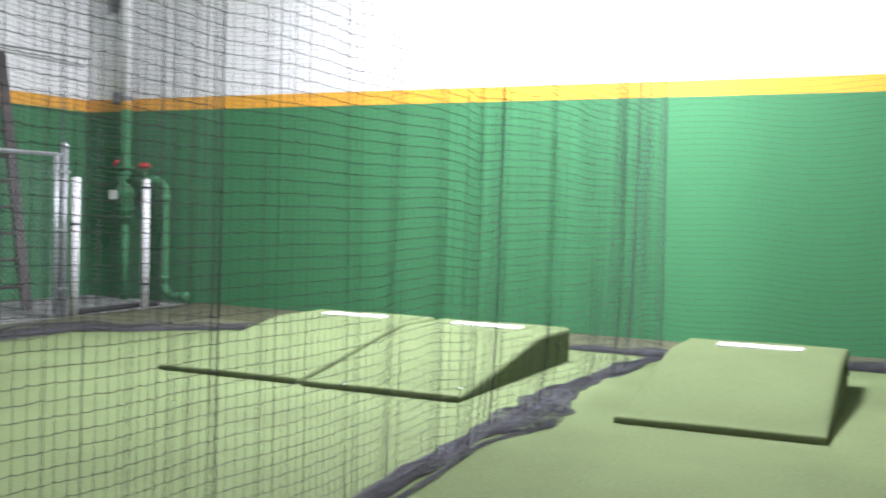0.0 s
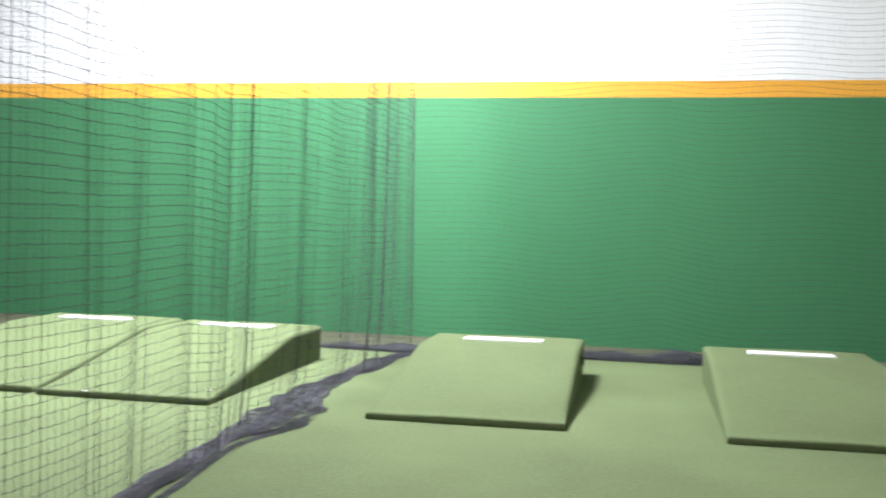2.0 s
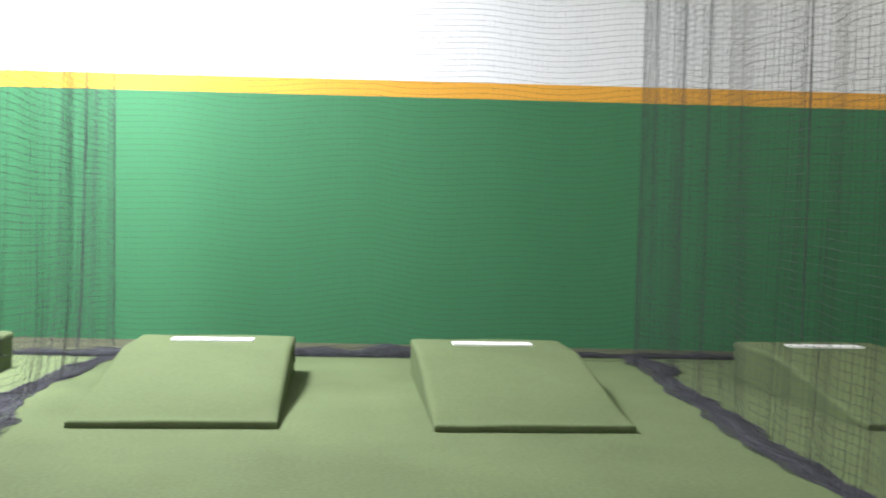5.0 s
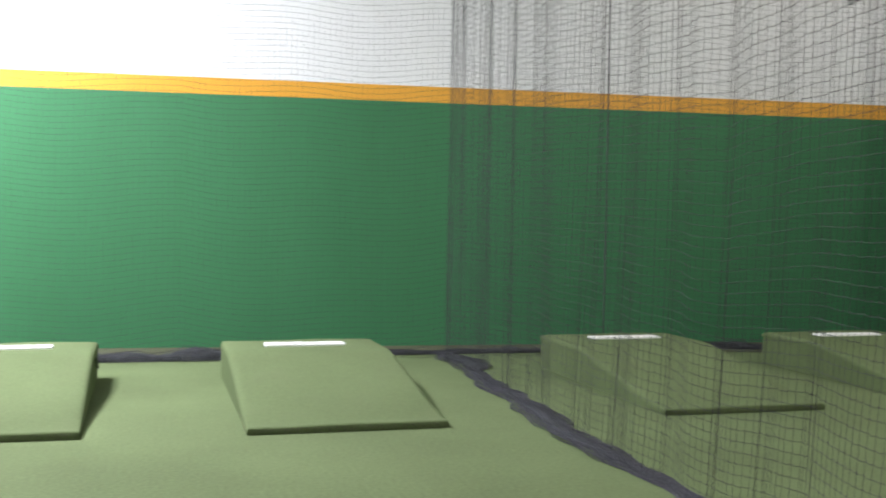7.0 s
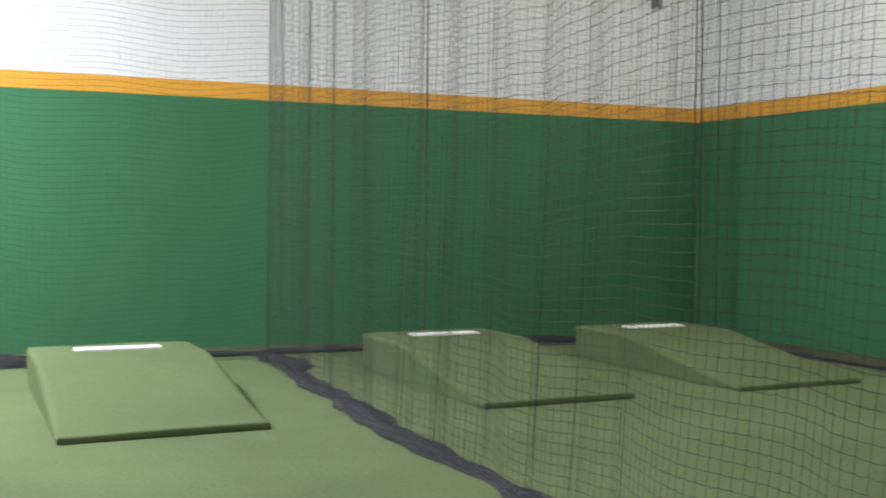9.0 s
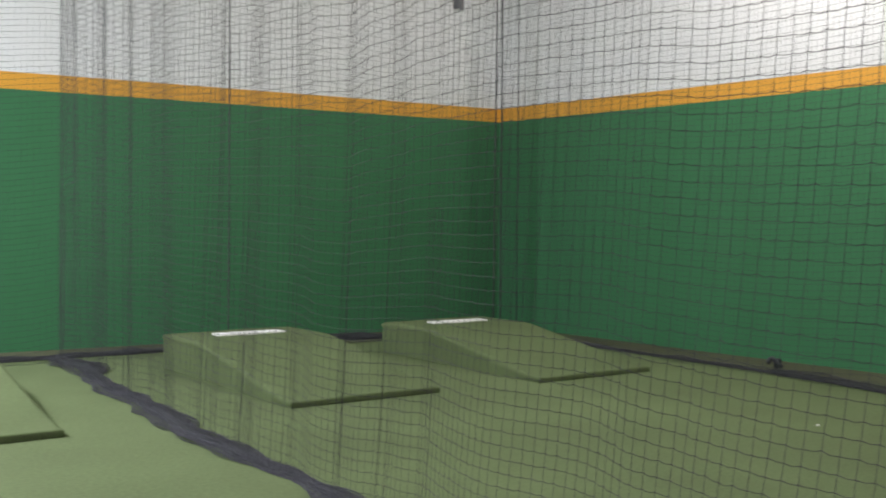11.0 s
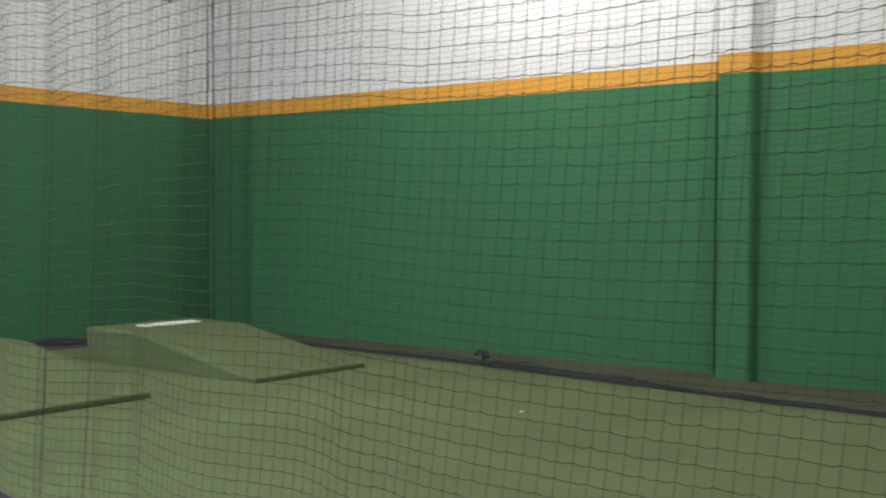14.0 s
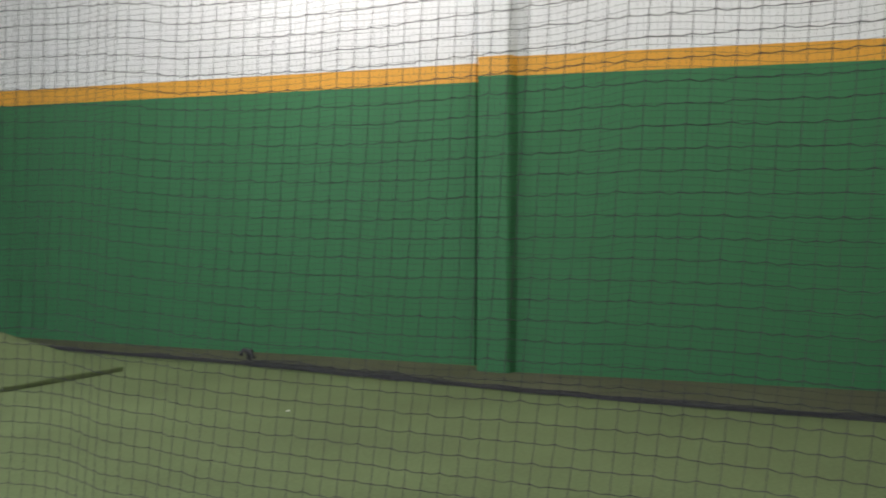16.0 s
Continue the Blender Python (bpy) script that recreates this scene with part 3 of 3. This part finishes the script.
# nets along the walls, of a wider mesh
WIDE = 0.0474
rng = np.random.default_rng(5)
swag = lambda a: 0.3 * ((a + 0.04) / 2.3 % 1) * (1 - (a + 0.04) / 2.3 % 1)
root = tagged(empty("wall_net"), "fine dark net hanging in front of the back wall", "net", "nets")
netting("netting", gathered((-6.66, 9.2), (7.06, 8.9), [0.3, 3.8, 4.6, (13.62, 1.0), (13.47, 1.0)], rng, 0.012), WIDE, 0.03, CEILING, 0.00145, rng, root, "", sag=swag, loose=0.015, upright=0.42, rope=((0.02, 5.0), (10.67, 5.5), (13.7, 7.0)), dense=((12.0, 13.7, 50),))
bundle("gathered_foot", [(-4.548, 8.858), (-3.621, 8.948), (-2.692, 9.046), (-1.982, 8.994), (-1.265, 9.171), (-0.474, 9.187), (0.523, 9.206), (2.043, 9.279), (2.710, 9.289), (3.413, 9.254), (4.338, 9.278), (5.238, 9.319), (5.827, 9.196), (6.895, 8.860)],
       ((0, 0.08), (1.0, 0.12), (2.3, 0.14), (3.5, 0.24), (4.7, 0.25), (5.3, 0.19), (6.3, 0.12), (7.9, 0.12), (8.7, 0.16), (9.6, 0.18), (10.2, 0.19), (11.5, 0.12)), 0.085, rng, root, 20, 0.35, core=0.8)
bundle("slack_tongue", [(5.186, 9.276), (5.439, 9.363), (5.733, 9.287), (5.826, 9.177), (5.529, 9.185), (5.285, 9.264)], ((0, 0.14), (2, 0.12)), 0.035, rng, root, 24, 1.2)

rng = np.random.default_rng(8)
root = tagged(empty("wall_net"), "fine dark net hanging in front of the side wall", "net", "nets")
netting("netting", gathered((7.08, 8.9), (6.7, -3.0), [0.1, (0.4, 0.7), 2.4, 5.0], rng, 0.012), WIDE, 0.03, CEILING, 0.00145, rng, root, "", sag=swag, loose=0.015, upright=0.55, rope=((0.0, 8.0), (0.3, 5.0)), dense=((0.0, 1.6, 50),))
bundle("gathered_foot", [(7.096, 8.750), (7.127, 7.374), (7.133, 6.218), (7.132, 5.336), (7.041, 4.507), (7.010, 4.017), (6.935, 3.246), (6.885, 2.404), (6.859, 1.606), (6.920, 0.490), (6.921, -0.620), (7.2, -2.9)],
       ((0, 0.09), (3.3, 0.1), (3.5, 0.2), (4.8, 0.2), (5.1, 0.12), (7, 0.12), (13, 0.13)), 0.055, rng, root, 22, 0.7)
bm = bmesh.new()
for turn in range(3):
    a0 = 2.1 * turn
    sweep(bm, [(7.093 + 0.035 * u * math.cos(a0 + 2 * u), 5.341 + 0.06 * u * math.sin(a0 + 2 * u), 0.05 + 0.075 * math.sin(2.2 * u + 0.3 * turn)) for u in np.linspace(0, 1.2, 9)], 0.018 - 0.003 * turn, 7)
part("tied_end", bm, NET, root)

rng = np.random.default_rng(9)
root = tagged(empty("wall_net"), "fine dark net hanging in front of the side wall", "net", "nets")
# dense twines on both pieces are added to darken the left corner
netting("netting", gathered((-7.2, -3.0), (-7.2, 7.5), [1.0, 6.0, 9.0], rng, 0.02), WIDE, 0.03, CEILING, 0.0022, rng, root, "", sag=swag, loose=0.015, upright=0.9, dense=((7.5, 10.5, 130),))
netting("netting", gathered((-7.2, 7.5), (-6.66, 9.2), [0.4], rng, 0.02), WIDE, 0.03, CEILING, 0.0022, rng, root, "", sag=swag, loose=0.015, upright=0.9, dense=((0.0, 1.8, 110),))
bundle("gathered_foot", [(-7.15, -2.9), (-7.2, 4.46), (-7.2, 6.48), (-7.2, 7.0), (-7.17, 7.5), (-6.68, 7.94), (-6.05, 8.5), (-5.3, 8.76), (-4.446, 8.861)], ((0, 0.2), (8.5, 0.42), (9.7, 0.5), (10.5, 0.44), (11.1, 0.3), (12, 0.24), (14, 0.16)), 0.06, rng, root, 40, 0.8)

# ---- left corner: fire riser, posts, fence, ladder ----
root = tagged(empty("fire_riser"), "green and white painted fire riser pipe with red valve wheel", "pipe")
RX, RY = -9.02, 10.44
bm = bmesh.new()
rod(bm, (RX, RY, -0.012), (RX, RY, 0.94), 0.05)
rod(bm, (RX, RY, 0.94), (RX, RY, STRIPE0), 0.072)
lower = part("lower_pipe", shade(bm), GREEN, root)
bm = bmesh.new()
rod(bm, (RX, RY, STRIPE0), (RX, RY, STRIPE1), 0.072)
part("striped_pipe", shade(bm), ORANGE, root)
bm = bmesh.new()
rod(bm, (RX, RY, STRIPE1), (RX, RY, CEILING), 0.072)
upper = part("upper_pipe", shade(bm), WHITE, root)
for z in (1.64, 1.56, 1.12, 1.02):
    bm = bmesh.new()
    rod(bm, (RX, RY, z - 0.018), (RX, RY, z + 0.018), 0.115, 20)
    part("flange", bm, GREEN, lower)
bm = bmesh.new()
rod(bm, (RX, RY, 1.02), (RX, RY, 1.56), 0.095, 20)
bmesh.ops.create_uvsphere(bm, u_segments=18, v_segments=10, radius=0.13, matrix=pose(RX, RY, 1.33))
valve = part("valve_body", shade(bm), GREEN, root)
bm = bmesh.new()
ex = -8.40
pts = [(RX, RY - 0.02, 1.475), (ex - 0.14, RY - 0.02, 1.475)] + arc((ex - 0.12, RY - 0.02, 1.335), (0, 0, 1), (1, 0, 0), 0.14, 0.1, math.pi / 2) + [(ex + 0.02, RY - 0.02, 0.24)] + arc((ex + 0.16, RY - 0.02, 0.22), (-1, 0, 0), (0, 0, -1), 0.14, 0.1, math.pi / 2) + [(-8.03, RY - 0.02, 0.08)]
sweep(bm, pts, 0.047)
branch = part("branch_pipe", bm, GREEN, root)
for a, b in (((ex + 0.02, RY - 0.02, 1.23), (ex + 0.02, RY - 0.02, 1.31)), ((ex - 0.2, RY - 0.02, 1.475), (ex - 0.12, RY - 0.02, 1.475)), ((ex + 0.02, RY - 0.02, 0.24), (ex + 0.02, RY - 0.02, 0.32)), ((-8.11, RY - 0.02, 0.08), (-8.01, RY - 0.02, 0.08))):
    bm = bmesh.new()
    rod(bm, a, b, 0.06)
    part("coupling", shade(bm), GREEN, branch)
bm = bmesh.new()
rod(bm, (-8.71, RY - 0.02, 1.515), (-8.71, RY - 0.02, 1.63), 0.035)
stem = part("valve_stem", shade(bm), GREEN, root)
bm = bmesh.new()
ring = arc((-8.71, RY - 0.02, 1.66), (1, 0, 0), (0, 1, 0), 0.065, 0, 2 * math.pi, 22)
sweep(bm, ring, 0.018, 8)
rod(bm, (-8.71, RY - 0.02, 1.62), (-8.71, RY - 0.02, 1.70), 0.045)
part("hand_wheel", shade(bm), RED, stem, "red enamelled hand wheel")
bm = bmesh.new()
rod(bm, (RX - 0.09, RY - 0.12, 1.66), (RX - 0.02, RY - 0.12, 1.72), 0.02)
part("test_plug", shade(bm), RED, valve, "small red plug")
bm = bmesh.new()
box(bm, RX - 0.14, RX - 0.02, RY - 0.13, RY - 0.122, 1.24, 1.35, 0.002)
part("tag", bm, PAPER, valve, "small white paper tag")
bm = bmesh.new()
rod(bm, (RX - 0.01, RY, 2.46), (RX - 0.01, RY, 2.52), 0.085)
box(bm, RX - 0.15, RX - 0.06, RY - 0.09, RY + 0.03, 2.43, 2.56, 0.01)
part("pipe_clamp", bm, STEEL, upper, "dark steel clamp")

# sagging cable from the left wall to the riser
root = tagged(empty("wall_cable"), "thin grey cable strung along the white wall", "cable")
bm = bmesh.new()
sweep(bm, [(-9.93 + 0.35 * u, 8.255 + 2.17 * u, 3.04 - 0.045 * u - 0.02 * math.sin(math.pi * u)) for u in np.linspace(0, 1, 14)], 0.012, 6)
part("cable", bm, STEEL, root)

# white posts at the edge of the turf
for x, y, zt, bands, lean in ((-7.93, 8.41, 1.447, (0.98,), 0.02), (-8.004, 9.607, 1.471, (0.29, 1.39), 0.0)):
    root = tagged(empty("bollard", x, y, -0.012), "white plastic pipe post with black ties at the turf edge", "post", "white posts")
    bm = bmesh.new()
    rod(bm, (0, 0, 0.0), (lean, 0, zt), 0.044, 20)
    pipe = part("pipe", shade(bm), PVC, root)
    bm = bmesh.new()
    rod(bm, (lean, 0, zt - 0.004), (lean, 0, zt + 0.02), 0.046, 20, 0.03)
    part("cap", bm, PVC, pipe)
    for z in bands:
        bm = bmesh.new()
        rod(bm, (lean * z / zt, 0, z - 0.012), (lean * z / zt, 0, z + 0.012), 0.048, 20)
        part("tie", bm, BLACK, pipe, "black cable tie")
    bm = bmesh.new()
    box(bm, -0.11, 0.11, -0.11, 0.11, 0.0, 0.014, 0.004)
    part("foot_plate", bm, CONCRETE, root)

# chain-link fence panel with a galvanised frame
root = tagged(empty("fence_panel"), "galvanised chain-link fence panel beside the turf", "fence")
FX, FY0, FY1, FZ = -8.02, 5.97, 8.357, 1.674
for y in (FY0, FY1):
    bm = bmesh.new()
    rod(bm, (FX, y, -0.012), (FX, y, 1.767), 0.038, 18)
    post = part("post", shade(bm), GALV, root)
    bm = bmesh.new()
    bmesh.ops.create_uvsphere(bm, u_segments=14, v_segments=8, radius=0.042, matrix=pose(FX, y, 1.767))
    part("post_cap", shade(bm), GALV, post)
bm = bmesh.new()
rod(bm, (FX, FY0, FZ), (FX, FY1, FZ), 0.022, 14)
part("top_rail", shade(bm), GALV, root)
bm = bmesh.new()
rod(bm, (FX, FY1 - 0.11, 0.05), (FX, FY1 - 0.11, FZ), 0.028, 14)
bar = part("tension_bar", shade(bm), GALV, root)
for z in (0.3, 0.9, 1.5):
    bm = bmesh.new()
    box(bm, FX - 0.03, FX + 0.045, FY1 - 0.12, FY1 + 0.04, z - 0.012, z + 0.012, 0.003)
    part("brace_band", bm, GALV, bar)
lines = []
for s in (-1, 1):
    for k in np.arange(-1.6, 2.6, 0.075):
        a = np.linspace(0, 1.56, 22)
        y = FY0 + k + (a if s > 0 else 1.56 - a)
        q = np.stack([np.full_like(a, FX) + 0.004 * s, np.clip(y, FY0, FY1 - 0.1), a + 0.04], 1)
        lines.append(q)
lines = np.array(lines)
v, f = tubes(lines, 0.0026, (np.zeros((1, 1, 3)) + np.array([1.0, 0, 0]), np.zeros((1, 1, 3)) + np.array([0, 0.7, 0.7])))
part_arrays("chain_link", v, f, GALV, root)

# ladder leaning on the left wall
root = tagged(empty("ladder"), "dark red-brown ladder leaning against the green wall", "ladder")
def rail_at(u, side):
    return (-8.918 - 0.885 * u, 8.757 + 0.423 * u - side, -0.012 + 2.92 * u)


for side in (0.0, 0.46):
    bm = bmesh.new()
    box(bm, -0.03, 0.03, -0.055, 0.055, 0, 3.09, 0.006)
    a, b = Vector(rail_at(0, side)), Vector(rail_at(1, side))
    bmesh.ops.transform(bm, matrix=Matrix.Translation(a) @ (b - a).to_track_quat("Z", "X").to_matrix().to_4x4(), verts=bm.verts)
    part("rail", bm, RUST, root)
for k in range(9):
    u = (0.26 + 0.29 * k) / 2.92
    bm = bmesh.new()
    rod(bm, rail_at(u, 0.0), rail_at(u, 0.46), 0.02, 10)
    part("rung", shade(bm), RUST, root)

# black strip at the back of the concrete
root = tagged(empty("black_floor_strip"), "black strip along the concrete floor", "strip")
bm = bmesh.new()
sweep(bm, [(-8.15 - 0.02 * math.sin(3 * u), 8.6 + 1.4 * u, 0.02) for u in np.linspace(0, 1, 9)], 0.03, 8)
part("strip", bm, BLACK, root)

# hooks high on the back wall
for x, y in ((6.98, 9.53), (-9.33, 10.5)):
    root = tagged(empty("wall_bracket", x, y, 3.44), "small dark steel bracket high on the white wall", "bracket", "wall brackets")
    bm = bmesh.new()
    box(bm, -0.02, 0.02, -0.06, 0.1, 0.14, 0.5, 0.006)
    part("arm", bm, STEEL, root)
    bm = bmesh.new()
    rod(bm, (0, -0.04, 0.11), (0, -0.04, 0.16), 0.026)
    part("hook", bm, STEEL, root)

# scraps of paper on the turf
for x, y, z, a in ((-3.397, 6.07, 0.046, 20), (-4.411, 7.239, 0.19, 60), (-2.635, 6.239, 0.066, 35), (5.514, 3.844, 0.0, 30)):
    root = tagged(empty("paper_scrap", x, y, z, a), "tiny white scrap of paper on the turf", "litter", "paper scraps")
    bm = bmesh.new()
    box(bm, -0.014, 0.014, -0.008, 0.008, 0.0, 0.006, 0.002)
    part("scrap", bm, PAPER, root)
